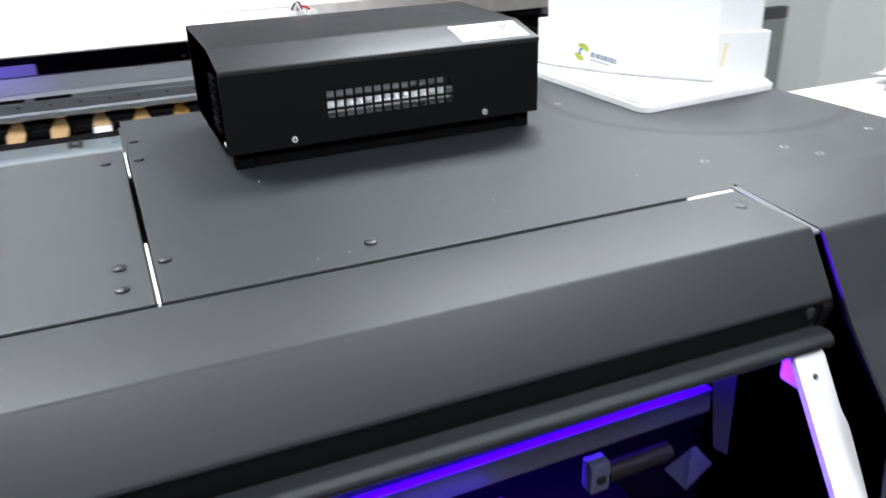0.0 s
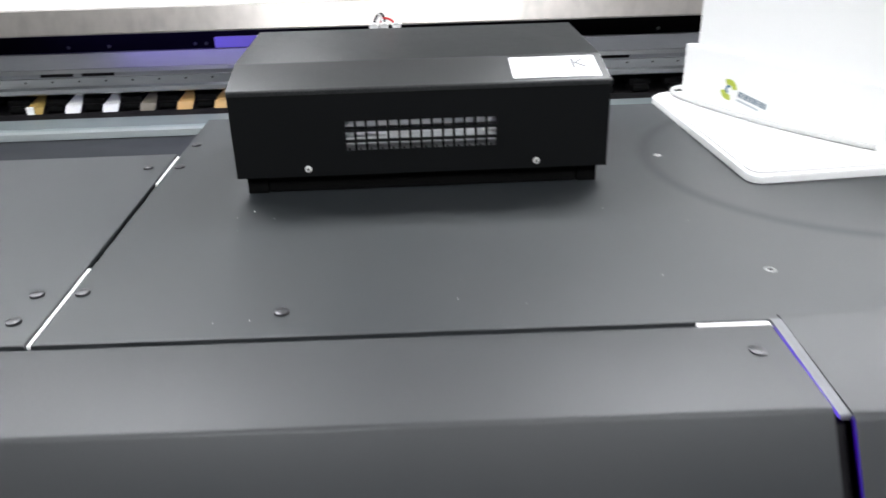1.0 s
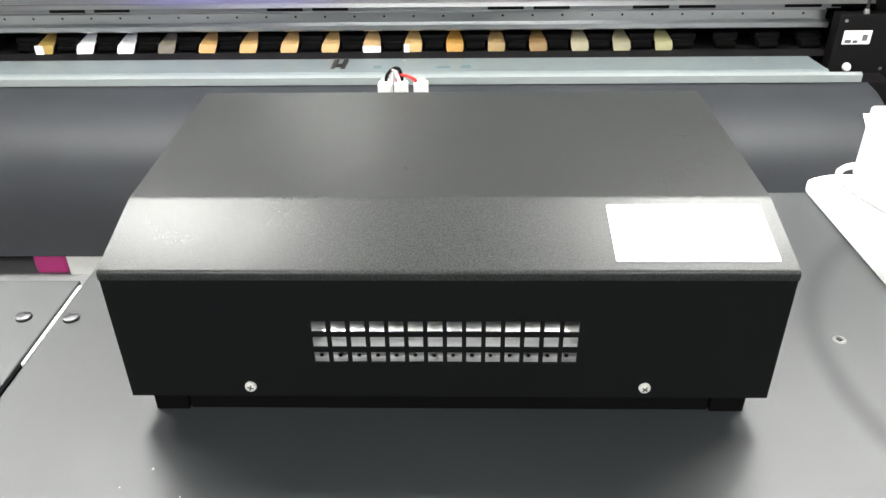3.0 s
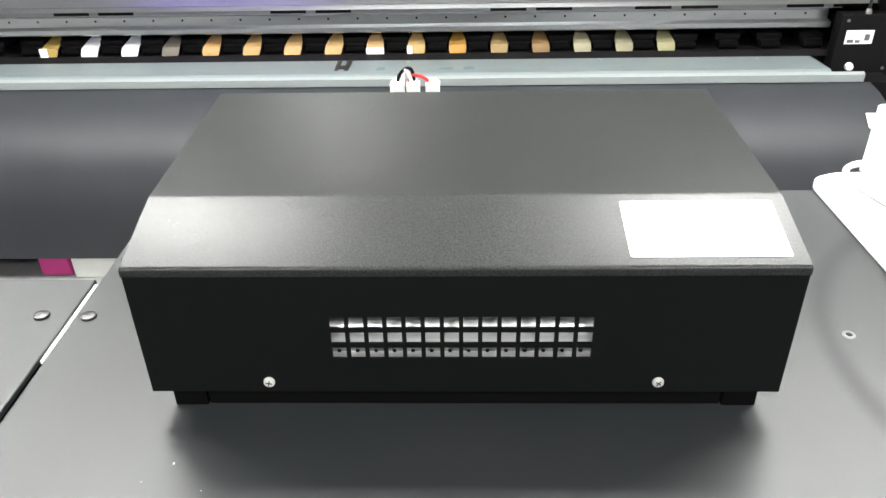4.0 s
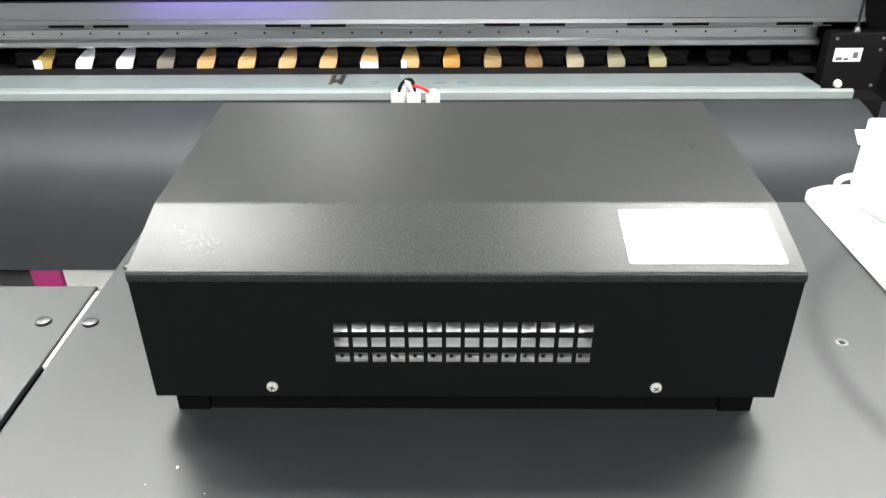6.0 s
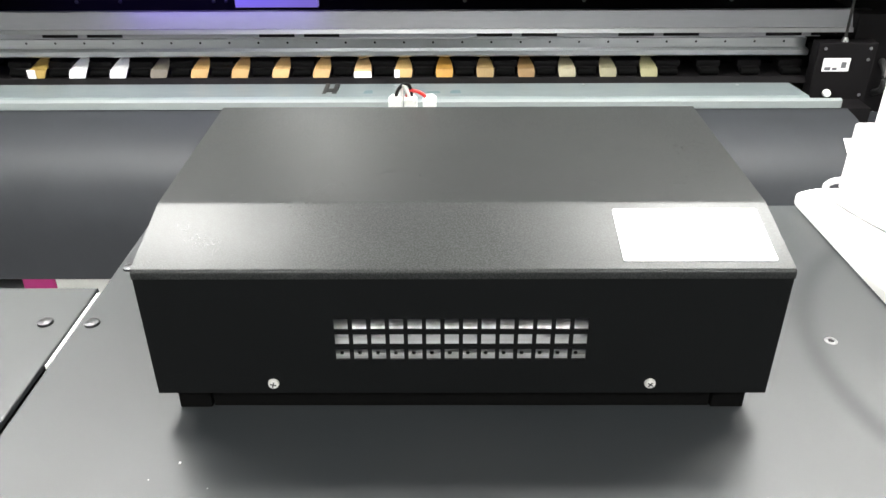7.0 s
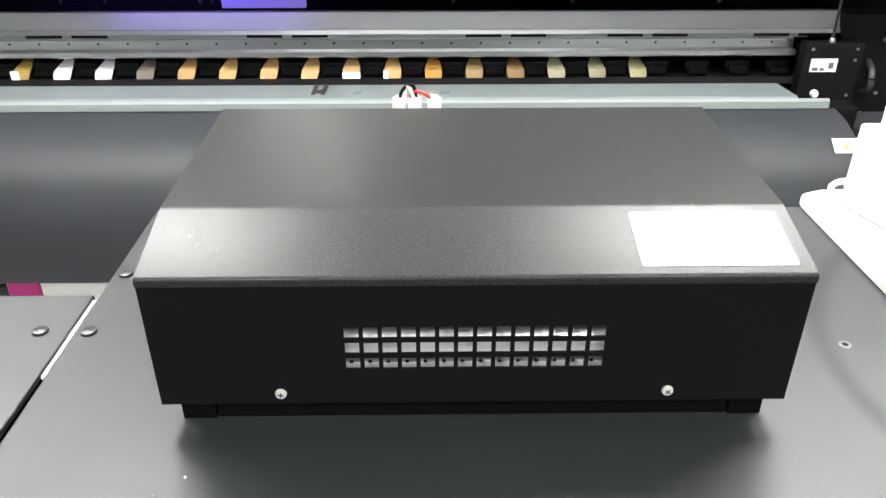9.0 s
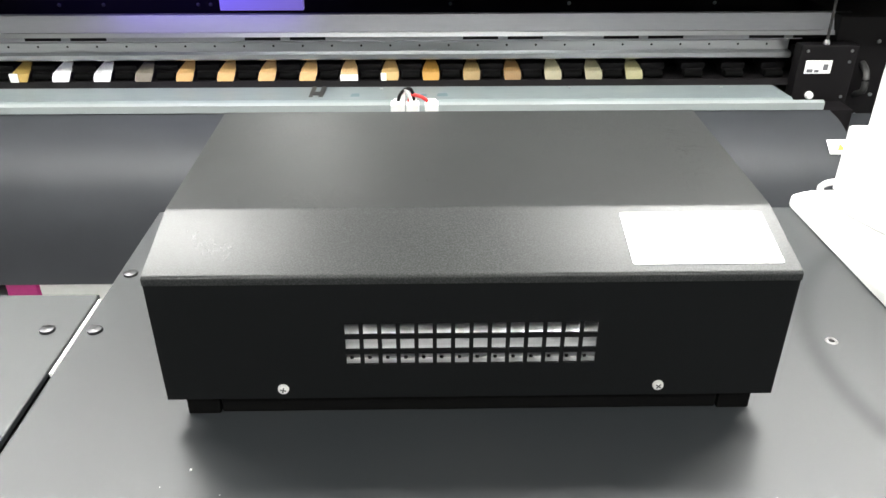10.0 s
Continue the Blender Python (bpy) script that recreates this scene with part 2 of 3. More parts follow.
def lathe(profile, seg=24, m=None):
    """A profile of (radius, height) turned round z."""
    bm = bmesh.new()
    rings = []
    for r, z in profile:
        if r < 1e-6:
            rings.append([bm.verts.new((0, 0, z))])
        else:
            rings.append([bm.verts.new((r * math.cos(2 * math.pi * i / seg), r * math.sin(2 * math.pi * i / seg), z)) for i in range(seg)])
    for a, b in zip(rings, rings[1:]):
        for i in range(seg):
            j = (i + 1) % seg
            if len(a) == 1 and len(b) > 1:
                bm.faces.new((a[0], b[i], b[j]))
            elif len(b) == 1 and len(a) > 1:
                bm.faces.new((a[i], a[j], b[0]))
            elif len(a) > 1:
                bm.faces.new((a[i], a[j], b[j], b[i]))
    if m:
        bmesh.ops.transform(bm, matrix=m, verts=bm.verts[:])
    return bm


def pipe(points, radius, seg=10):
    """A round tube through the points."""
    bm = bmesh.new()
    pts = [Vector(p) for p in points]
    rings, up = [], Vector((0.0, 0.3, 1.0))
    for i, p in enumerate(pts):
        d = (pts[min(i + 1, len(pts) - 1)] - pts[max(i - 1, 0)]).normalized()
        s = d.cross(up).normalized()
        u = s.cross(d).normalized()
        rings.append([bm.verts.new(p + radius * (math.cos(a) * s + math.sin(a) * u)) for a in (2 * math.pi * k / seg for k in range(seg))])
    for a, b in zip(rings, rings[1:]):
        for k in range(seg):
            bm.faces.new((a[k], a[(k + 1) % seg], b[(k + 1) % seg], b[k]))
    bm.faces.new(rings[0])
    bm.faces.new(rings[-1])
    return bm


def spline(points, steps=8):
    """Catmull-Rom points through the given ones."""
    pts = [Vector(p) for p in points]
    pts = [pts[0] * 2 - pts[1]] + pts + [pts[-1] * 2 - pts[-2]]
    out = []
    for a, b, c, d in zip(pts, pts[1:], pts[2:], pts[3:]):
        for k in range(steps):
            t = k / steps
            out.append(0.5 * (2 * b + (c - a) * t + (2 * a - 5 * b + 4 * c - d) * t * t + (3 * b - a - 3 * c + d) * t ** 3))
    return out + [pts[-2]]


SCREWS = {}


def screw(parent, m, r, mat, flat=0.35, turn=20):
    """A pan-head screw with a dark cross for its recess; m sets its seat and axis."""
    key = (round(r, 5), mat.name)
    if key not in SCREWS:
        bm = lathe([(0, -0.001), (r, -0.001), (r, r * 0.10), (r * 0.93, r * flat * 0.75), (r * 0.6, r * flat), (0, r * flat * 1.04)], 28)
        head = part("screw", bm, mat, smooth=True)
        # the recess is a dark cross on top, its shade put in by colour
        cross = bmesh.new()
        h = r * flat * 1.04
        for a in (0, 90):
            box(cross, -r * 0.55, r * 0.55, -r * 0.11, r * 0.11, h - 0.0006, h + 0.00012, 0, 1, pose(0, 0, 0, 0, 0, a))
        rec = part("dark_cross", cross, DARK_STEEL, head)
        SCREWS[key] = (head.data, rec.data)
        bpy.data.objects.remove(rec)
        bpy.data.objects.remove(head)
    head = new("screw", SCREWS[key][0])
    rec = new("dark_cross", SCREWS[key][1])
    rec.parent = head
    head.parent = parent
    head.matrix_local = m @ pose(0, 0, 0, 0, 0, turn)
    return head


# ---- the room ----
X0, X1, Y0, Y1, ZF, ZC = -4.2, 4.2, -3.2, 4.6, -1.2, 1.7


def setting(name, bm, mat, label, category):
    return tagged(part(name, bm, mat), label, category, "", "structure")


setting("floor", boxed(X0 - 0.2, X1 + 0.2, Y0 - 0.2, Y1 + 0.2, ZF - 0.1, ZF), FLOOR, "grey speckled workshop floor under the machines", "floor")
setting("ceiling", boxed(X0 - 0.2, X1 + 0.2, Y0 - 0.2, Y1 + 0.2, ZC, ZC + 0.1), CEIL, "plain white painted workshop ceiling", "ceiling")
setting("wall_north", boxed(X0, X1, Y1, Y1 + 0.15, ZF, ZC), DARK_WALL, "dull grey wall behind the wide printer", "wall")
setting("wall_south", boxed(X0, X1, Y0 - 0.15, Y0, ZF, ZC), DARK_WALL, "dull grey wall closing the workshop", "wall")
setting("wall_east", boxed(X1, X1 + 0.15, Y0, Y1, ZF, ZC), WALL, "pale painted wall beside the paper table", "wall")
setting("wall_west", boxed(X0 - 0.15, X0, Y0, Y1, ZF, ZC), WALL, "pale painted wall closing the workshop", "wall")


def ceiling_light(m):
    t = thing("ceiling_light", "square white ceiling panel light with a glowing diffuser", "ceiling light", "ceiling lights")
    f = bmesh.new()
    for x0, x1, y0, y1 in ((-0.32, 0.32, -0.32, -0.30), (-0.32, 0.32, 0.30, 0.32), (-0.32, -0.30, -0.2995, 0.2995), (0.30, 0.32, -0.2995, 0.2995)):
        box(f, x0, x1, y0, y1, -0.03, -0.001, 0.003)
    part("frame", f, WHITE, t)
    part("diffuser", boxed(-0.2995, 0.2995, -0.2995, 0.2995, -0.026, -0.004), DIFFUSER, t, "glowing milky diffuser")
    t.matrix_basis = m
    return t


first = ceiling_light(pose(-0.88, 1.07, ZC))
for x, y in ((0.75, 1.07), (-1.95, 1.07), (1.70, 1.07), (-0.75, -1.73), (0.75, -1.73)):
    copy_thing(first, pose(x, y, ZC))
# a smaller panel at the far end
copy_thing(first, pose(-0.75, 4.05, ZC) @ Matrix.Scale(0.55, 4))


# ---- front unit: the dark table that the camera moves over ----
unit = thing("printer_front_unit", "charcoal powder-coated front table of a printing machine", "machine")
E = 0.0015
# the front joint and the apron run a little askew to the rest
SKEW = 0.0217


def joint(x):
    return -0.2690 - (min(x, 0.24) - 0.175) * SKEW


main_plate = part("top_plate", prism([(-0.2735, joint(-0.2735)), (0.24, joint(0.24)), (0.552, joint(0.552)), (0.552, 0.286), (-0.2735, 0.286)], -0.004, 0, E), SHADE_ARC, unit)
left_plate = part("top_plate", prism([(-1.35, joint(-1.35)), (-0.2780, joint(-0.278)), (-0.2780, 0.1465), (-1.35, 0.1490)], -0.004, 0, E), PLATE, unit)
part("rear_flange", boxed(-0.272, 0.552, 0.282, 0.2855, -0.30, -0.0045, 0.0005), PLATE, unit)
part("rear_flange", boxed(-1.35, -0.279, 0.1420, 0.1450, -0.30, -0.0045, 0.0005), PLATE, unit)
part("side_panel", boxed(0.548, 0.5515, -0.36, 0.2815, -1.2, -0.0045, 0.0005), PLATE, unit)
part("side_panel", boxed(-0.2765, -0.2725, 0.1470, 0.2815, -1.2, -0.0065, 0.0005), PLATE, unit)
# the front apron: flat top, sloped face, lower band painted black as shade
apron_profile = rounded([(-0.2775, -0.012), (-0.2775, -0.001), (-0.3670, -0.003), (-0.3985, -0.0505), (-0.3945, -0.0545), (-0.388, -0.0545)], 0.0018)
apron = part("front_apron", extrude(apron_profile, -1.35, 0.2245, 0.002), APRON, unit, smooth=True)
band = part("shade_band", extrude([(-0.3935, -0.0550), (-0.3880, -0.0825), (-0.3850, -0.0825), (-0.3850, -0.0550)], -1.35, 0.2240), FRONT, unit, "undercut band under the sloped face, its shade painted black")
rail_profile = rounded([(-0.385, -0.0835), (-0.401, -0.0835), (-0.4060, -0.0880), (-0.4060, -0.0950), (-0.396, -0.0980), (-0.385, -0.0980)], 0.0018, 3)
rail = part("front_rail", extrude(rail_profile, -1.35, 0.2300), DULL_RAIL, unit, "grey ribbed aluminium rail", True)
groove = part("rail_groove", boxed(-1.35, 0.2302, -0.4066, -0.4045, -0.0922, -0.0912), BLACK, unit)
# the end cover at the right of the apron
cover_profile = rounded([(-0.2665, -0.0012), (-0.2700, -0.0012), (-0.3680, -0.0080), (-0.4100, -0.0720), (-0.4650, -0.1370), (-0.4900, -0.40), (-0.4900, -1.15)], 0.003)
end_cover = part("end_cover", extrude(cover_profile, 0.2365, 0.552, 0.003), APRON, unit, smooth=True)
cheek = bmesh.new()
vs = [cheek.verts.new((0.2365, y, z - 0.0035)) for y, z in ((-0.268, 0), (-0.368, -0.0075), (-0.408, -0.0715), (-0.462, -0.1365), (-0.487, -0.40), (-0.487, -1.15), (-0.268, -1.15))]
cheek.faces.new(vs)
bmesh.ops.solidify(cheek, geom=cheek.faces[:], thickness=0.002)
part("cheek", cheek, PLATE, end_cover)
part("edge_strip", extrude([(-0.272, 0.0016), (-0.3675, -0.0062), (-0.3675, -0.0090), (-0.272, -0.0012)], 0.2290, 0.2362), EDGE, end_cover, "dull grey sheet-metal flange")
# black piece added to stop violet light leaking past the apron's end
part("gap_light_block", extrude([(-0.280, -0.014), (-0.364, -0.016), (-0.394, -0.064), (-0.386, -0.096), (-0.370, -0.096), (-0.280, -0.040)], 0.2250, 0.2360), BLACK, unit)
# pale tape showing in the joints
for y0, y1 in ((0.052, 0.141), (-0.2580, -0.1415)):
    part("joint_strip", boxed(-0.2770, -0.2748, y0, y1, -0.0042, -0.0014), WHITE, unit, "white strip in the joint")
front_strip = part("joint_strip", boxed(0.1760, 0.2255, -0.2790, -0.2725, -0.0030, 0.0002), WHITE, unit, "white strip in the joint")
part("joint_floor", boxed(-0.282, -0.270, -0.257, 0.1415, -0.030, -0.0245), BLACK, unit)
part("joint_floor", boxed(-1.35, 0.236, -0.285, -0.225, -0.036, -0.031), BLACK, unit)
for x, y in ((-0.2635, 0.0985), (-0.2635, 0.1755), (-0.2645, -0.1870), (-0.1085, -0.2305)):
    screw(main_plate, pose(x, y, 0), 0.0056, PLATE_SCREW, 0.42, x * 900)
for x, y in ((-0.2975, 0.0995), (-0.2985, -0.1870), (-0.2985, -0.2270)):
    screw(left_plate, pose(x, y, 0), 0.0056, PLATE_SCREW, 0.42, y * 900)
for x, y in ((0.2565, 0.077), (0.2615, -0.198), (0.3655, -0.2005), (0.380, -0.234), (0.497, -0.195)):
    nut = part("rivet_nut", lathe([(0.0022, -0.0010), (0.0022, 0.0003), (0.0030, 0.0008), (0.0038, 0.0006), (0.0045, -0.0001)], 24, pose(x, y, 0)), NUT, main_plate, "open threaded insert", True)
    part("bore", lathe([(0, 0.0001), (0.0024, 0.0001)], 20, pose(x, y, 0)), BLACK, nut)
screw(apron, pose(0.204, -0.3085, -0.0006), 0.0056, PLATE_SCREW, 0.3, 35)
screw(apron, pose(0.2120, -0.3925, -0.0660, 102, 0, 0), 0.0052, PLATE_SCREW, 0.3, 35)
# body and the dark cavity under the apron
part("body", boxed(-1.35, 0.546, -0.05, 0.1375, -1.19, -0.03), BLACK, unit)
part("body", boxed(-0.272, 0.546, 0.1385, 0.285, -1.19, -0.006), BLACK, unit)
part("base", boxed(-1.35, 0.235, -0.40, -0.051, -1.2, -0.46, 0.004), BLACK, unit)
part("cavity_roof", boxed(-1.35, 0.235, -0.262, -0.051, -0.046, -0.038), BLACK, unit)
# black plate added to close the slit where violet light leaked through
back = part("rail_light_block", boxed(-1.35, 0.2240, -0.3845, -0.3760, -0.0985, -0.060), BLACK, unit)
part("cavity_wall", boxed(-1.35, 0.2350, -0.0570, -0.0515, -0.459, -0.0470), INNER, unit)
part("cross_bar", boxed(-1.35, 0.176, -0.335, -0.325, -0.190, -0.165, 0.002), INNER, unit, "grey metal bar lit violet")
part("guide_rod", lathe([(0, 0), (0.009, 0), (0.009, 1.25), (0, 1.25)], 20, pose(-1.30, -0.352, -0.202, 0, 90, 0)), STEEL, unit, "polished steel rod", True)
for ob in (apron, band, rail, groove, front_strip, back):
    ob.matrix_local = pose(0.2245, -0.367, 0) @ Matrix.Rotation(-math.atan(SKEW), 4, "Z") @ pose(-0.2245, 0.367, 0)


def sheet(corners, thick):
    """A flat piece of sheet metal with these corners."""
    bm = bmesh.new()
    bm.faces.new([bm.verts.new(c) for c in corners])
    bmesh.ops.solidify(bm, geom=bm.faces[:], thickness=thick)
    return bm


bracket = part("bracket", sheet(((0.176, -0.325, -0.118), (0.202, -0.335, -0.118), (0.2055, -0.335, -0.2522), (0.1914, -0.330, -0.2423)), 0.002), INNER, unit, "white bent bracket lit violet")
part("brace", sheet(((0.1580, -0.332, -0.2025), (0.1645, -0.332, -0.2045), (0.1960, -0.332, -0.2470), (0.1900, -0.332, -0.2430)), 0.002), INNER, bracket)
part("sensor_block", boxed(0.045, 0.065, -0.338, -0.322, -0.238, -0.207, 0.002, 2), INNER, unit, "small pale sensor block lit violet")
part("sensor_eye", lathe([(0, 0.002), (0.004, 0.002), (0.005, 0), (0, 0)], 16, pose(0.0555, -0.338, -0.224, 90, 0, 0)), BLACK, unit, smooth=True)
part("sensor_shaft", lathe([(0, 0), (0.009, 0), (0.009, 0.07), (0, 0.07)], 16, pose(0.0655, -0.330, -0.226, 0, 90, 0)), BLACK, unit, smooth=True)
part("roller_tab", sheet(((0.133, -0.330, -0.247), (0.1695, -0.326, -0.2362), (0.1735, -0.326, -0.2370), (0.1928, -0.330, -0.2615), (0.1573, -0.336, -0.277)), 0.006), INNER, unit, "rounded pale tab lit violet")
arm = part("support_arm", prism(round_corners([(-0.018, -0.34), (0.0175, -0.34), (0.0175, -0.060), (0.0145, -0.052), (0.0145, 0.005), (-0.018, 0.005)], 0.006), -0.003, 0.003, 0.0008), WHITE, unit, "white painted steel arm")
# the arm hangs below the rail beside the end cover, its foot towards the front
arm.matrix_local = Matrix(((1, 0, 0, 0.2160), (0, 0.500, -0.866, -0.396), (0, 0.866, 0.500, -0.108), (0, 0, 0, 1))) @ pose(0, 0, 0, 0, 0, 2.5)
screw(arm, pose(-0.002, -0.016, 0.003), 0.0028, DARK_STEEL, 0.3)
screw(arm, pose(-0.004, -0.150, 0.003), 0.0028, DARK_STEEL, 0.3)
part("hinge_block", boxed(0.213, 0.234, -0.392, -0.372, -0.142, -0.100, 0.003), WHITE, unit, "pale hinge block")

# ---- the black box on the table ----
case = thing("control_box", "black powder-coated metal control box standing on the dark table", "electronic box")
W = 0.18
ZB, ZT, ZR = 0.0192, 0.1045, 0.1195
shell = rounded([(-0.0012, ZT - 0.0050), (-0.0012, ZT), (0.0550, 0.1180), (0.2150, 0.1212), (0.2150, ZB)], 0.0022, 5)
cover_bm = extrude(shell, -W, W, 0.0012)
part("cover", cover_bm, CASE, case, smooth=True)
# front panel with its square holes
COLS, ROWS, PX, PZ, HX, HZ = 14, 3, 0.01045, 0.0105, 0.0080, 0.0076
GX, GZ = -0.0725, 0.0438
xs = [-W, *[v for c in range(COLS) for v in (GX + c * PX, GX + c * PX + HX)], W]
zs = [ZB, *[v for r in range(ROWS) for v in (GZ + r * PZ, GZ + r * PZ + HZ)], ZT - 0.0024]
panel = bmesh.new()
grid = [[panel.verts.new((x, 0.0, z)) for x in xs] for z in zs]
for r in range(len(zs) - 1):
    for c in range(len(xs) - 1):
        if not (r % 2 == 1 and c % 2 == 1 and 0 < r < len(zs) - 1 and 0 < c < len(xs) - 1):
            panel.faces.new((grid[r][c], grid[r][c + 1], grid[r + 1][c + 1], grid[r + 1][c]))
ext = bmesh.ops.extrude_face_region(panel, geom=panel.faces[:])
for v in (g for g in ext["geom"] if isinstance(g, bmesh.types.BMVert)):
    v.co.y += 0.0015
front_panel = part("front_panel", panel, FRONT, case, "flat matt black front with a grid of square holes")
part("base_plate", boxed(-W + 0.001, W - 0.001, 0.002, 0.213, ZB - 0.0004, ZB + 0.0012), FRONT, case)
# side walls; the left one has louvre slots
for side in (-1, 1):
    wall = bmesh.new()
    prof = [(0.0005, ZB), (0.0005, ZT - 0.001), (0.055, 0.1170), (0.2142, 0.1202), (0.2142, ZB)]
    wall.faces.new([wall.verts.new((side * (W - 0.0003), y, z)) for y, z in prof])
    bmesh.ops.solidify(wall, geom=wall.faces[:], thickness=0.0012)
    sw = part("side_wall", wall, CASE, case)
    for k in range(8):
        # raised bars in deepest black, painting the shade inside the slots
        part("louvre", boxed(side * (W - 0.0008), side * (W + 0.0022), 0.014, 0.050, 0.040 + k * 0.0075, 0.0425 + k * 0.0075, 0.0009, 1), RUBBER, sw)
    screw(sw, pose(side * W, 0.010, 0.028, 0, side * 90, 0), 0.0034, STEEL)
for x in (-0.1108, 0.1108):
    screw(front_panel, pose(x, 0, 0.0267, 90, 0, 0), 0.0033, BRIGHT_SCREW, 0.55, 20 + x * 300)
for x in (-0.1630, 0.1630):
    for y in (0.0160, 0.198):
        part("rubber_foot", boxed(x - 0.010, x + 0.010, y - 0.0070, y + 0.0090, 0.0001, ZB - 0.0008, 0.0012), RUBBER, case, smooth=True)
part("base_pan", boxed(-0.1520, 0.1520, 0.0095, 0.2060, 0.0010, ZB - 0.0008, 0.001), RUBBER, case)
# bright metal tube behind the holes
TY, TZ, TR = 0.0220, 0.0480, 0.0140
tube_m = pose(-0.082, TY, TZ, 0, 90, 0)
fins = part("metal_tube", lathe([(0, 0), (TR - 0.001, 0), (TR, 0.001), (TR, 0.163), (TR - 0.001, 0.164), (0, 0.164)], 40, tube_m), FIN, case, "bright aluminium tube behind the grille", True)
# tilted plates added to catch light behind the lower and upper holes
part("backing_plate", extrude([(0.0060, 0.0250), (0.0100, 0.0405), (0.0115, 0.0405), (0.0075, 0.0250)], -0.084, 0.084), FIN, case)
part("backing_plate", extrude([(0.0150, 0.0630), (0.0210, 0.0850), (0.0220, 0.0850), (0.0160, 0.0630)], -0.084, 0.084), FIN, case)
for c in range(COLS):
    a = radians(24)
    part("stud", lathe([(0, 0.0014), (0.0010, 0.0010), (0.0013, -0.0003), (0, -0.0003)], 12, pose(GX + c * PX * 1.012 + 0.0022, TY - TR * math.cos(a), TZ - TR * math.sin(a), 114, 0, 0)), BLACK, fins)

# sticker on the sloped front edge of the cover
slope = math.degrees(math.atan2(0.1180 - ZT, 0.055))
sticker = part("label", prism(round_corners([(-0.0435, -0.0238), (0.0405, -0.0238), (0.0405, 0.0195), (-0.0435, 0.0195)], 0.0016), 0, 0.0002), LABEL, case, "white paper label with faint print and one letter")
sticker.matrix_local = pose(0.1315, 0.0290, 0.11215, slope, 0, 0)
marks = bmesh.new()
rnd = random.Random(4)
for y0, y1, x, stop in ((-0.0135, -0.0105, -0.018, -0.008), (-0.0070, 0.0010, -0.031, 0.003), (0.0060, 0.0072, -0.016, -0.008)):
    while x < stop:
        w = rnd.uniform(0.0005, 0.0012)
        box(marks, x, x + w, y0, y1 - rnd.uniform(0, 0.4) * (y1 - y0), 0.0002, 0.00045)
        x += w + rnd.uniform(0.0012, 0.003)
print_marks = part("print_mark", marks, material("faint_print", (0.26, 0.26, 0.27), 0.30, coat=0.4), sticker, "faint grey line of small print")
letter_data = bpy.data.curves.new("letter", "FONT")
letter_data.body, letter_data.size, letter_data.extrude, letter_data.offset = "K", 0.027, 0.00004, 0.0004
letter_data.materials.append(material("grey_letter", (0.13, 0.13, 0.14), 0.30, coat=0.4))
letter = new("letter", letter_data)
letter.parent = sticker
letter.location = (0.0140, -0.0060, 0.00050)
# hairline scratch and dust
part("scratch", boxed(-0.010, 0.010, -0.00010, 0.00010, 0, 0.00005, 0, 1, pose(0.030, 0.081, 0.1186, 1.1, 0, 42)), PLATE_SCREW, case)
dust = bmesh.new()
rnd = random.Random(21)
for i in range(12):
    x, y = rnd.uniform(-0.26, 0.30), rnd.uniform(-0.25, -0.006)
    r = rnd.uniform(0.00010, 0.00020)
    box(dust, x - r, x + r * rnd.uniform(0.6, 2.2), y - r, y + r, 0.00005, 0.0004, 0, 1)
box(dust, -0.1600, -0.1590, -0.0385, -0.0372, 0.00005, 0.0007)
tagged(part("dust_specks", dust, PAPER), "pale dust specks scattered on the dark table", "dust", "", "stuff")
# connectors and wires behind the box
plug = thing("wire_connectors", "three white plugs with black, white and red wires behind the box", "connector")
for x0, x1 in ((-0.0535, -0.0435), (-0.0415, -0.0315), (-0.0270, -0.0165)):
    c = bmesh.new()
    box(c, x0, x1, 0.2165, 0.2275, 0.100, 0.1255, 0.0010)
    box(c, x0 + 0.002, x1 - 0.002, 0.2160, 0.2280, 0.1240, 0.1268, 0.0006, 1)
    part("plug", c, NYLON, plug)
part("wire", pipe(spline([(-0.0485, 0.222, 0.120), (-0.0465, 0.222, 0.131), (-0.0405, 0.222, 0.1365), (-0.036, 0.223, 0.131), (-0.034, 0.224, 0.10)]), 0.0013), BLACK, plug, "black wire", True)
part("wire", pipe(spline([(-0.0365, 0.222, 0.120), (-0.0385, 0.221, 0.130), (-0.0425, 0.222, 0.1355), (-0.044, 0.225, 0.125), (-0.044, 0.226, 0.10)]), 0.0014), NYLON, plug, "white wire", True)
part("wire", pipe(spline([(-0.0220, 0.222, 0.121), (-0.026, 0.222, 0.1275), (-0.033, 0.222, 0.131), (-0.039, 0.224, 0.128), (-0.040, 0.226, 0.10)]), 0.0014), RED, plug, "red wire", True)
part("cable_stem", lathe([(0, 0.0005), (0.004, 0.0005), (0.004, 0.101), (0, 0.101)], 12, pose(-0.036, 0.223, 0)), BLACK, plug, smooth=True)
part("cable_clip", boxed(-0.056, -0.014, 0.2205, 0.2255, 0.096, 0.101, 0.0005, 1), BLACK, plug)

# ---- white tray, stand and tube at the right of the table ----
tray = thing("tray", "glossy white plastic tray with rounded corners lying on the table", "tray")
outline = round_corners([(0.3190, -0.0215), (0.5515, -0.0040), (0.575, 0.312), (0.3120, 0.300)], 0.018)
part("tray_base", prism(outline, 0.0004, 0.0085, 0.003), WHITE, tray, smooth=True)
mid = Vector((0.44, 0.147))
inset = [tuple(mid + (Vector(p) - mid) * 0.972) for p in outline]
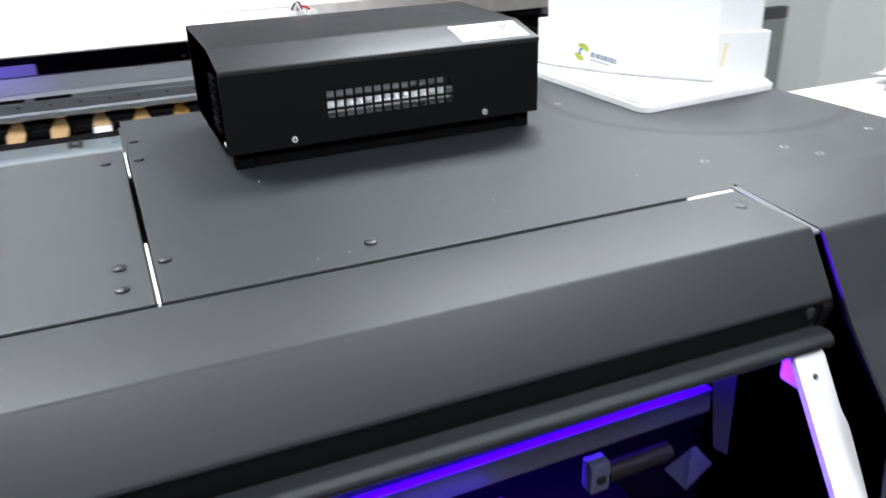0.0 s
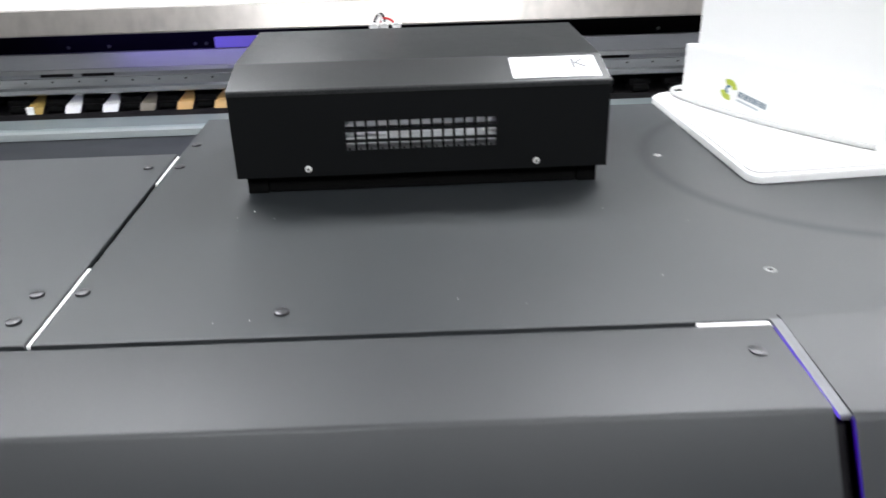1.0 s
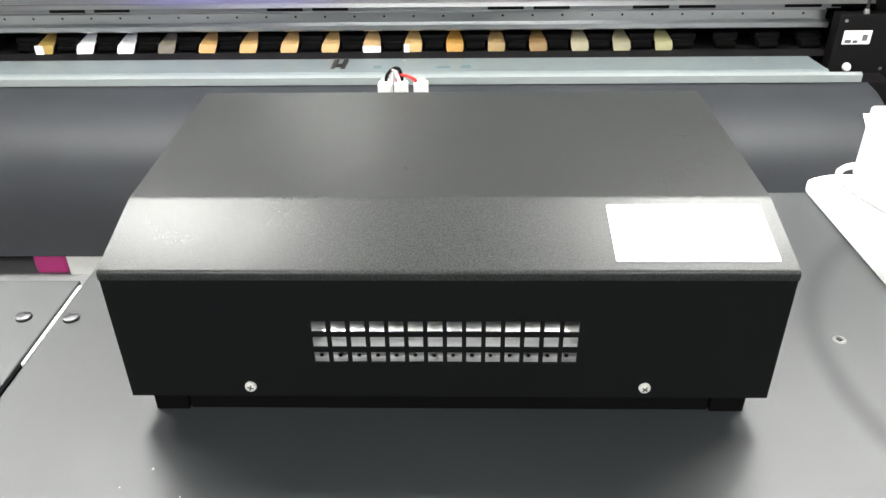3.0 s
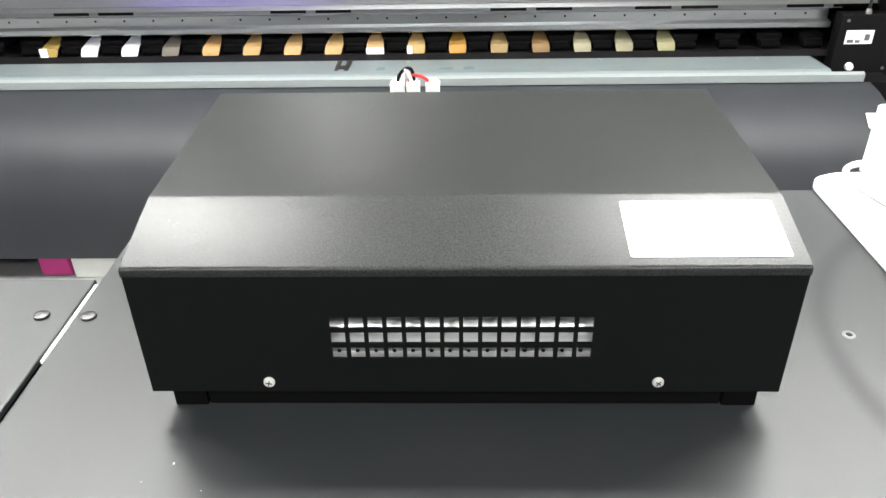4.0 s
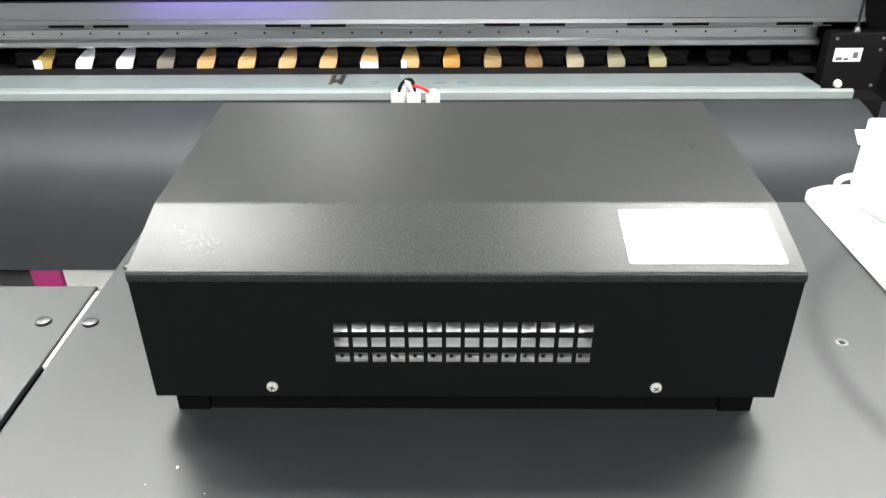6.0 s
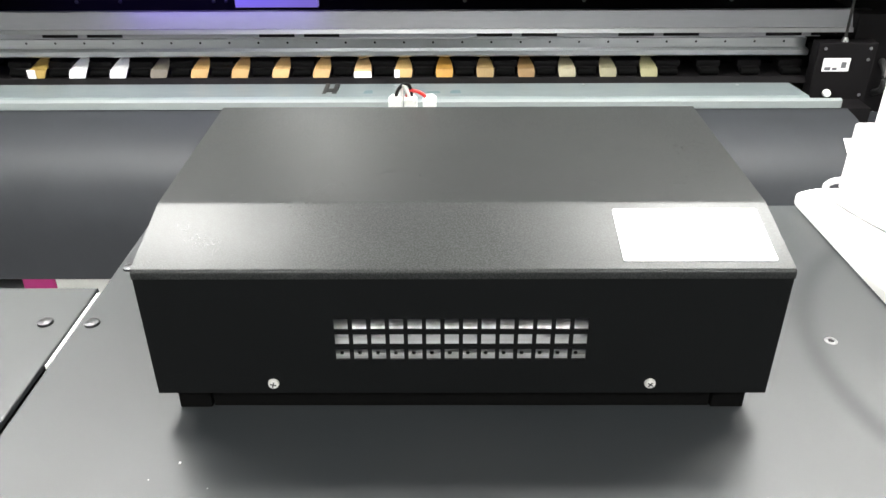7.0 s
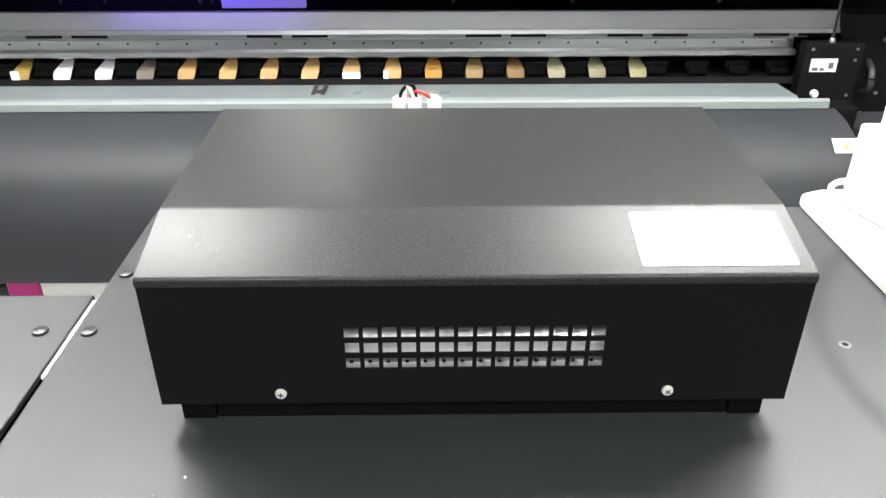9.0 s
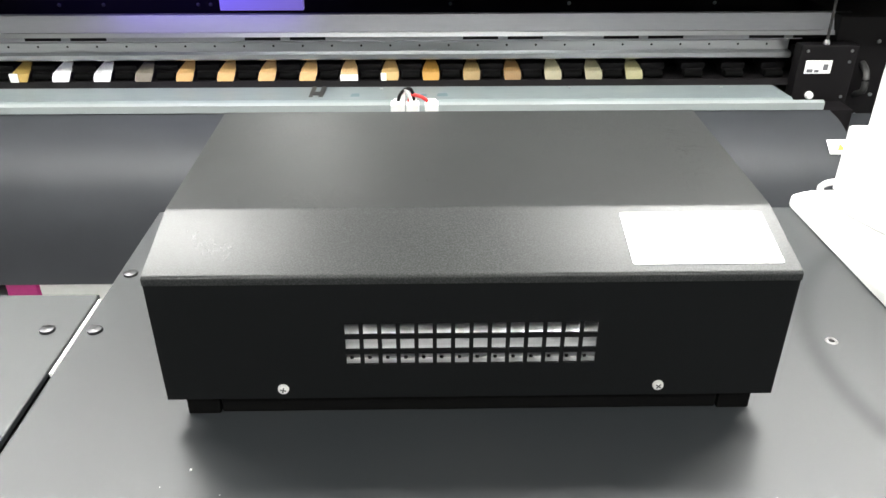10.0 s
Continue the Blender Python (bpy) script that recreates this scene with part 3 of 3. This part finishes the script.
part("raised_deck", prism(inset, 0.0088, 0.0117, 0.002), WHITE, tray, "raised white deck inside the rim", True)
stand = thing("white_stand", "tall white two-stage plastic stand on the tray", "stand")
A, B = Vector((0.355, 0.302)), Vector((0.480, 0.038))
side = (B - A).normalized()
out_ = Vector((-side.y, side.x))
C, D = Vector((0.552, 0.018)), Vector((0.566, 0.300))
part("stand_base", prism(round_corners([A, B, C, D], 0.004), 0.0119, 0.0740, 0.002), WHITE, stand, smooth=True)
up4 = [A + Vector((0.013, -0.006)), B + Vector((0.004, 0.006)), C + Vector((-0.009, 0.008)), D + Vector((-0.010, -0.010))]
part("stand_tower", prism(round_corners(up4, 0.005), 0.0744, 0.19, 0.003), WHITE, stand, smooth=True)
# printed mark on the stand: a ring with leaves and two lines of lettering
face = Matrix(((side.x, 0, -out_.x, 0), (side.y, 0, -out_.y, 0), (0, 1, 0, 0), (0, 0, 0, 1)))
face.translation = Vector((A.x, A.y, 0)) - 0.0004 * Vector((out_.x, out_.y, 0))
mark_m = face @ pose(0.082, 0.0300, 0, 0, 0, -9) @ Matrix.Scale(0.85, 4)
disc = lambda r0, r1, a0, a1, n=20: [(r1 * math.cos(a0 + (a1 - a0) * k / n), r1 * math.sin(a0 + (a1 - a0) * k / n)) for k in range(n + 1)] + [(r0 * math.cos(a1 + (a0 - a1) * k / n), r0 * math.sin(a1 + (a0 - a1) * k / n)) for k in range(n + 1)]
for pts, mat, nm in ((disc(0.007, 0.0155, 0.3, 2.3), GREEN, "green_leaf"), (disc(0.007, 0.0155, 3.5, 5.2), GREEN, "green_leaf"), (disc(0.003, 0.0065, 1.2, 4.6), BLUE, "blue_ring")):
    o = part(nm, prism(pts, 0, 0.0003), mat, stand)
    o.matrix_local = mark_m
bars = bmesh.new()
x = 0.019
for w in (0.006, 0.003, 0.006, 0.005, 0.006, 0.004, 0.005, 0.004):
    box(bars, x, x + w, -0.004, 0.0045, 0, 0.0003)
    x += w + 0.0018
o = part("print_bar", bars, material("slate_print", (0.16, 0.20, 0.24), 0.6), stand)
o.matrix_local = mark_m
bars = bmesh.new()
box(bars, 0.018, 0.060, -0.0105, -0.0075, 0, 0.0003)
o = part("print_bar", bars, material("pale_slate_print", (0.40, 0.43, 0.45), 0.6), stand)
o.matrix_local = mark_m
drip = part("tape", prism([(0, 0), (0.003, 0.032), (0.009, 0.033), (0.004, 0.001)], 0, 0.0005), material("yellowed_tape", (0.74, 0.68, 0.42), 0.4), stand, "strip of yellowed tape")
along = (C - B).normalized()
drip.matrix_local = Matrix(((along.x, 0, along.y, B.x + 0.004), (along.y, 0, -along.x, B.y - 0.0028), (0, 1, 0, 0.030), (0, 0, 0, 1)))
tube = thing("clear_tube", "thin clear plastic tube looped on the white tray", "tube")
part("hose", pipe(spline([(0.372, 0.310, 0.0150), (0.350, 0.304, 0.0150), (0.338, 0.285, 0.0150), (0.345, 0.245, 0.0150), (0.372, 0.180, 0.0150), (0.408, 0.115, 0.0150), (0.440, 0.070, 0.0150), (0.470, 0.030, 0.0150)], 10), 0.0031), TUBE, tube, smooth=True)

# ---- the wide printer behind ----
far = thing("wide_printer", "wide roll printer with dark covers, metal rails and violet lamp", "printer")
XA, XB = -3.4, 1.36


def bar(name, profile, mat, x0=XA, x1=XB, label="", smooth=False, parent=None):
    return part(name, extrude(profile, x0, x1), mat, parent or far, label, smooth)


platen = bar("platen", [(2.25, -0.568), (2.262, -0.563), (2.46, -0.576), (2.56, -0.580), (2.56, -0.62), (2.25, -0.62)], PLATEN, XA, 1.25, "pale grey metal platen")
bar("platen_lip", [(2.236, -0.575), (2.2495, -0.568), (2.2495, -0.604), (2.236, -0.600)], LIP, XA, 1.358, "bright metal front lip")
bar("roller_bed", [(2.44, -0.5745), (2.47, -0.560), (2.64, -0.560), (2.64, -0.5745)], BLACK)
bar("lower_rail", [(2.470, -0.462), (2.485, -0.458), (2.53, -0.458), (2.53, -0.484), (2.478, -0.484), (2.470, -0.478)], ALU, XA, 1.31, "bright metal rail", True)
strip = bar("hole_strip", [(2.497, -0.4575), (2.497, -0.424), (2.53, -0.424), (2.53, -0.4575)], ALU, XA, 1.305, "metal strip with a row of holes")
bar("slot_back", [(2.515, -0.4235), (2.515, -0.4005), (2.53, -0.4005), (2.53, -0.4235)], RAIL)
bar("upper_rail", [(2.478, -0.400), (2.485, -0.386), (2.53, -0.386), (2.53, -0.400)], ALU, XA, 1.48, "bright metal rail")
bar("guide_face", [(2.492, -0.3855), (2.520, -0.330), (2.55, -0.330), (2.55, -0.3855)], RAIL, XA, 1.53, "grey metal guide face")
beam = bar("beam", [(2.90, -0.56), (2.90, -0.03), (2.99, -0.03), (2.99, -0.56)], BLACK, XA, 1.9)
bar("roller_back", [(2.66, -0.42), (2.66, -0.60), (2.70, -0.60), (2.70, -0.42)], BLACK, XA, 1.459)
hood = bar("hood", [(2.30, -0.2220), (2.297, -0.216), (2.318, -0.134), (2.36, -0.130), (2.95, -0.005), (2.95, -0.012), (2.37, -0.140), (2.31, -0.2220)], STAINLESS, XA, 1.9, "brushed stainless hood edge")
bar("hood_cover", [(2.352, -0.1310), (2.366, -0.1140), (2.95, 0.10), (2.95, -0.0035)], WHITE, XA, 1.9, "white top cover")
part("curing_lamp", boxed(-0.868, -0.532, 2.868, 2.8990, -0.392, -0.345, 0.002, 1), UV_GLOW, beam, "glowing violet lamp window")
for x in [-2.2 + 0.107 * i for i in range(33)]:
    part("hole", lathe([(0, 0.0004), (0.0042, 0.0004), (0.0042, -0.004), (0, -0.004)], 12, pose(x, 2.497, -0.4365, 90, 0, 0)), BLACK, strip)
for x in (-1.50, -0.70, 0.10, 0.62, 1.16):
    for s in (0.0, 0.165):
        part("slot", boxed(x + s, x + s + 0.13, 2.512, 2.5148, -0.4195, -0.4060), BLACK, far)
for x in (-1.524, -1.345, -0.962, -0.912, 0.064, 0.55, 1.15):
    part("bolt", lathe([(0, 0.006), (0.006, 0.005), (0.008, 0), (0, 0)], 12, pose(x, 2.8998, -0.374, 90, 0, 0)), STEEL, beam, smooth=True)
for x, y in ((0.492, 2.42), (-0.95, 2.30), (-0.20, 2.41), (1.05, 2.41)):
    part("bolt", lathe([(0.006, 0), (0.006, 0.003), (0, 0.004)], 12, pose(x, y, -0.574)), STEEL, platen)
h = bmesh.new()
for x0, x1, y0, y1 in ((-0.452, -0.438, 2.27, 2.42), (-0.418, -0.402, 2.27, 2.42), (-0.440, -0.414, 2.325, 2.36)):
    box(h, x0, x1, y0, y1, -0.5715, -0.5655)
part("worn_mark", h, DARK_STEEL, platen, "dark worn H-shaped mark")
for x, y, w in ((-0.29, 2.31, 0.018), (-0.06, 2.30, 0.030), (0.02, 2.31, 0.022)):
    part("ink_smudge", prism(round_corners([(x - w, y - 0.03), (x + w, y - 0.024), (x + w * 0.8, y + 0.03), (x - w * 0.7, y + 0.026)], 0.008), -0.5720, -0.5658), BLUE_SMUDGE, platen, "faded blue ink smudge")

# pinch rollers, and coloured strips added for the background seen between them
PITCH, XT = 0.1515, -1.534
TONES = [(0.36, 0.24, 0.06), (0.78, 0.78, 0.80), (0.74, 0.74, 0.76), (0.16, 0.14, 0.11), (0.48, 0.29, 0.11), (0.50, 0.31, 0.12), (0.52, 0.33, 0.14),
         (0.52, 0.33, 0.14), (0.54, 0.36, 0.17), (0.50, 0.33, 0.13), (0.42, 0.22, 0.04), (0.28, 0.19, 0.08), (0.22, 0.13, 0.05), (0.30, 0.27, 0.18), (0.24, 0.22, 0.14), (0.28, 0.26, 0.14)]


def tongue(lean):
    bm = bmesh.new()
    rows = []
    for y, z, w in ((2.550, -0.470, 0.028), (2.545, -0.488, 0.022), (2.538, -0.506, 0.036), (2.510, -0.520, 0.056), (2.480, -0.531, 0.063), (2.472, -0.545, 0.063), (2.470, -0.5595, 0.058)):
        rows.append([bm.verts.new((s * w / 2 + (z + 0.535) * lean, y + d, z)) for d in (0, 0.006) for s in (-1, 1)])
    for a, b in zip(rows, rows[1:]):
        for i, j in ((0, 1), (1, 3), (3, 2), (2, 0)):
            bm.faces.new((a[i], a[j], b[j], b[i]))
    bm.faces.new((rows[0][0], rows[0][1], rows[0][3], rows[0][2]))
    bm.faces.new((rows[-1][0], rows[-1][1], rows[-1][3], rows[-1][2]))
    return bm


def roller_block():
    bm = bmesh.new()
    box(bm, -0.046, 0.046, 2.505, 2.60, -0.535, -0.508, 0.010)
    box(bm, -0.036, 0.036, 2.50, 2.58, -0.559, -0.530, 0.006)
    box(bm, -0.050, 0.050, 2.54, 2.62, -0.505, -0.470, 0.006)
    for x in (-0.030, 0.018):
        box(bm, x, x + 0.012, 2.488, 2.500, -0.5595, -0.552, 0.002, 1)
    return bm


block_mesh = roller_mesh = None
for i in range(-6, 20):
    x = XT + PITCH * (i + 0.5)
    if block_mesh is None:
        b = part("roller_block", roller_block(), BLACK, far, smooth=True)
        r = part("pinch_roller", lathe([(0, -0.034), (0.012, -0.034), (0.014, -0.031), (0.014, 0.031), (0.012, 0.034), (0, 0.034)], 16, pose(0, 2.492, -0.5455, 0, 90, 0)), RUBBER, b, smooth=True)
        block_mesh, roller_mesh = b.data, r.data
    else:
        b = new("roller_block", block_mesh)
        b.parent = far
        r = new("pinch_roller", roller_mesh)
        r.parent = b
    b.location = (x, 0, 0)
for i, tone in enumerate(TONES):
    o = part("gap_strip", tongue(0.22 if i < 8 else 0.0 if i < 12 else -0.10), material("strip_tone", tone, 0.6, 0, 0.2, 120, 0.5, 18, other=tuple(c * 0.6 for c in tone)), far, smooth=True)
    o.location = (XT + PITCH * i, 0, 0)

for i, x0, x1, z1 in ((0, -0.034, -0.004, -0.527), (8, -0.033, 0.033, -0.536), (9, -0.034, -0.014, -0.530)):
    part("white_gap_patch", boxed(x0, x1, 2.4640, 2.4690, -0.5590, z1, 0.001, 1), NYLON, far, "white patch low in the gap").location = (XT + PITCH * i, 0, 0)

# curved dark front cover of the printer
curve = [(2.245, -0.610), (2.15, -0.622), (2.05, -0.660), (1.98, -0.715), (1.94, -0.790), (1.92, -0.900), (1.93, -1.100)]
curve = [(p.x, p.y) for p in spline([Vector(c) for c in curve], 6)]
front_cover = part("front_cover", extrude(curve, XA, 1.385, 0.006), COVER, far, "dark grey curved front cover", True)
warn = part("warning_sticker", boxed(-0.042, 0.042, -0.028, 0.028, 0, 0.0006), LABEL, front_cover, "white sticker with a yellow mark")
warn.matrix_local = pose(1.338, 2.030, -0.6560, 36, 0, 0)
o = part("yellow_mark", prism([(-0.014, -0.014), (0.014, -0.014), (0, 0.012)], 0.0007, 0.0011), YELLOW, warn)
part("under_frame", boxed(XA, 1.5, 2.30, 2.78, -1.2, -0.625), BLACK, far)
# end unit with a labelled block
end = part("end_plate", boxed(1.46, 1.86, 2.46, 2.80, -0.80, -0.3300, 0.006), BLACK, far)
motor = part("motor_block", boxed(1.345, 1.555, 2.40, 2.458, -0.640, -0.410, 0.006), BLACK, far, "black block with a white label")
part("block_label", boxed(1.372, 1.468, 2.3985, 2.3997, -0.512, -0.464), LABEL, motor, "white printed label")
bars = bmesh.new()
for x0, x1, z0, z1 in ((1.380, 1.402, -0.508, -0.496), (1.408, 1.425, -0.508, -0.498), (1.438, 1.456, -0.500, -0.478)):
    box(bars, x0, x1, 2.3978, 2.3984, z0, z1)
part("print_bar", bars, INK, motor)
part("knob", lathe([(0, 0.018), (0.012, 0.016), (0.014, 0.008), (0.014, 0), (0, 0)], 20, pose(1.408, 2.40, -0.592, 90, 0, 0)), WHITE, motor, "round white knob", True)
part("cable_rod", pipe([(1.447, 2.44, -0.24), (1.444, 2.43, -0.30), (1.440, 2.42, -0.40)], 0.005), DARK_STEEL, motor, smooth=True)
part("rod_end", lathe([(0, 0), (0.012, 0), (0.012, 0.02), (0.008, 0.03), (0, 0.03)], 16, pose(1.440, 2.42, -0.425)), STEEL, motor, smooth=True)
for x, z in ((1.37, -0.43), (1.53, -0.43), (1.37, -0.62), (1.53, -0.60), (1.45, -0.62), (1.53, -0.47)):
    part("bolt", lathe([(0, 0.005), (0.005, 0.004), (0.006, 0), (0, 0)], 10, pose(x, 2.40, z, 90, 0, 0)), STEEL, motor)
for x, z in ((1.62, -0.42), (1.70, -0.50), (1.64, -0.62), (1.75, -0.40), (1.72, -0.66), (1.60, -0.70)):
    part("bolt", lathe([(0, 0.006), (0.006, 0.005), (0.008, 0), (0, 0)], 10, pose(x, 2.46, z, 90, 0, 0)), STEEL, end)
part("handle", pipe(spline([(1.58, 2.46, -0.50), (1.57, 2.40, -0.52), (1.57, 2.39, -0.58), (1.58, 2.46, -0.62)]), 0.012), DARK_STEEL, end, smooth=True)

motor.location = (-0.033, 0, -0.008)
part("side_ledge", boxed(1.50, 1.86, 2.20, 2.455, -0.720, -0.690, 0.008), COVER, far, "dark ledge beside the cover", True)

# things on the floor below the cover
jug = thing("ink_jug", "magenta plastic ink jug on the floor", "jug")
part("jug_body", boxed(-1.515, -1.395, 1.96, 2.16, ZF, ZF + 0.19, 0.02, 3), MAGENTA, jug, smooth=True)
part("cap", lathe([(0, 0), (0.022, 0), (0.022, 0.025), (0.018, 0.03), (0, 0.03)], 20, pose(-1.455, 2.08, ZF + 0.19)), BLACK, jug)
carton = thing("carton", "white cardboard carton on the floor", "box")
part("carton_body", boxed(-1.388, -1.09, 1.955, 2.20, ZF, ZF + 0.10, 0.004, 2), PAPER, carton)
part("flap", boxed(-1.384, -1.095, 1.960, 2.075, ZF + 0.1005, ZF + 0.1035, 0.001, 1), PAPER, carton)

# ---- far right: table with papers and a grey door ----
table = thing("side_table", "pale table covered with loose white papers", "table")
part("tabletop", boxed(1.87, 3.3, 0.2, 1.34, -0.49, -0.46, 0.004), WHITE, table)
for x in (1.90, 3.25):
    for y in (0.25, 1.30):
        part("leg", boxed(x - 0.02, x + 0.02, y - 0.02, y + 0.02, ZF, -0.49, 0.003), WHITE, table)
rnd = random.Random(9)
for i in range(14):
    x, y = rnd.uniform(2.12, 2.9), rnd.uniform(0.6, 1.2)
    sheet = bmesh.new()
    bmesh.ops.create_grid(sheet, x_segments=10, y_segments=8, size=0.5)
    for v in sheet.verts:
        v.co = Vector((v.co.x * 0.30, v.co.y * 0.21, 0.012 + 0.022 * noise.noise(Vector((v.co.x * 5 + i * 3, v.co.y * 5, i)))))
    bmesh.ops.solidify(sheet, geom=sheet.faces[:], thickness=0.0006)
    s = part("paper_sheet", sheet, PAPER, smooth=True)
    tagged(s, "crumpled white sheet of paper on the table", "paper", "papers on the table")
    s.matrix_basis = pose(x, y, -0.448 + i * 0.002, 0, 0, rnd.uniform(0, 180))
bag = thing("dark_bag", "dark brown bag lying on the papers", "bag")
b = bmesh.new()
bmesh.ops.create_icosphere(b, subdivisions=3, radius=1)
for v in b.verts:
    v.co *= 1 + 0.22 * noise.noise(v.co * 2.2)
    v.co = Vector((v.co.x * 0.10, v.co.y * 0.08, max(v.co.z, -0.55) * 0.05))
part("bag_body", b, BROWN, bag, smooth=True)
bag.location = (2.30, 1.03, -0.405)
board = thing("wooden_board", "brown wooden board lying at the table's end", "board")
part("board_body", boxed(1.88, 1.96, 1.00, 1.32, -0.4595, -0.435, 0.003), BROWN, board)
door = thing("door_1", "grey door with a dark top band in the pale wall", "door", "", "structure")
part("door_leaf", boxed(3.37, 3.77, 3.02, 3.06, ZF, -0.54), GREY_DOOR, door)
part("door_band", boxed(3.37, 3.77, 3.015, 3.065, -0.54, -0.47), DARK_PANEL, door)
setting("wall_2", boxed(2.6, 4.2, 3.07, 3.2, ZF, ZC), WALL, "pale painted partition wall behind the table", "wall")
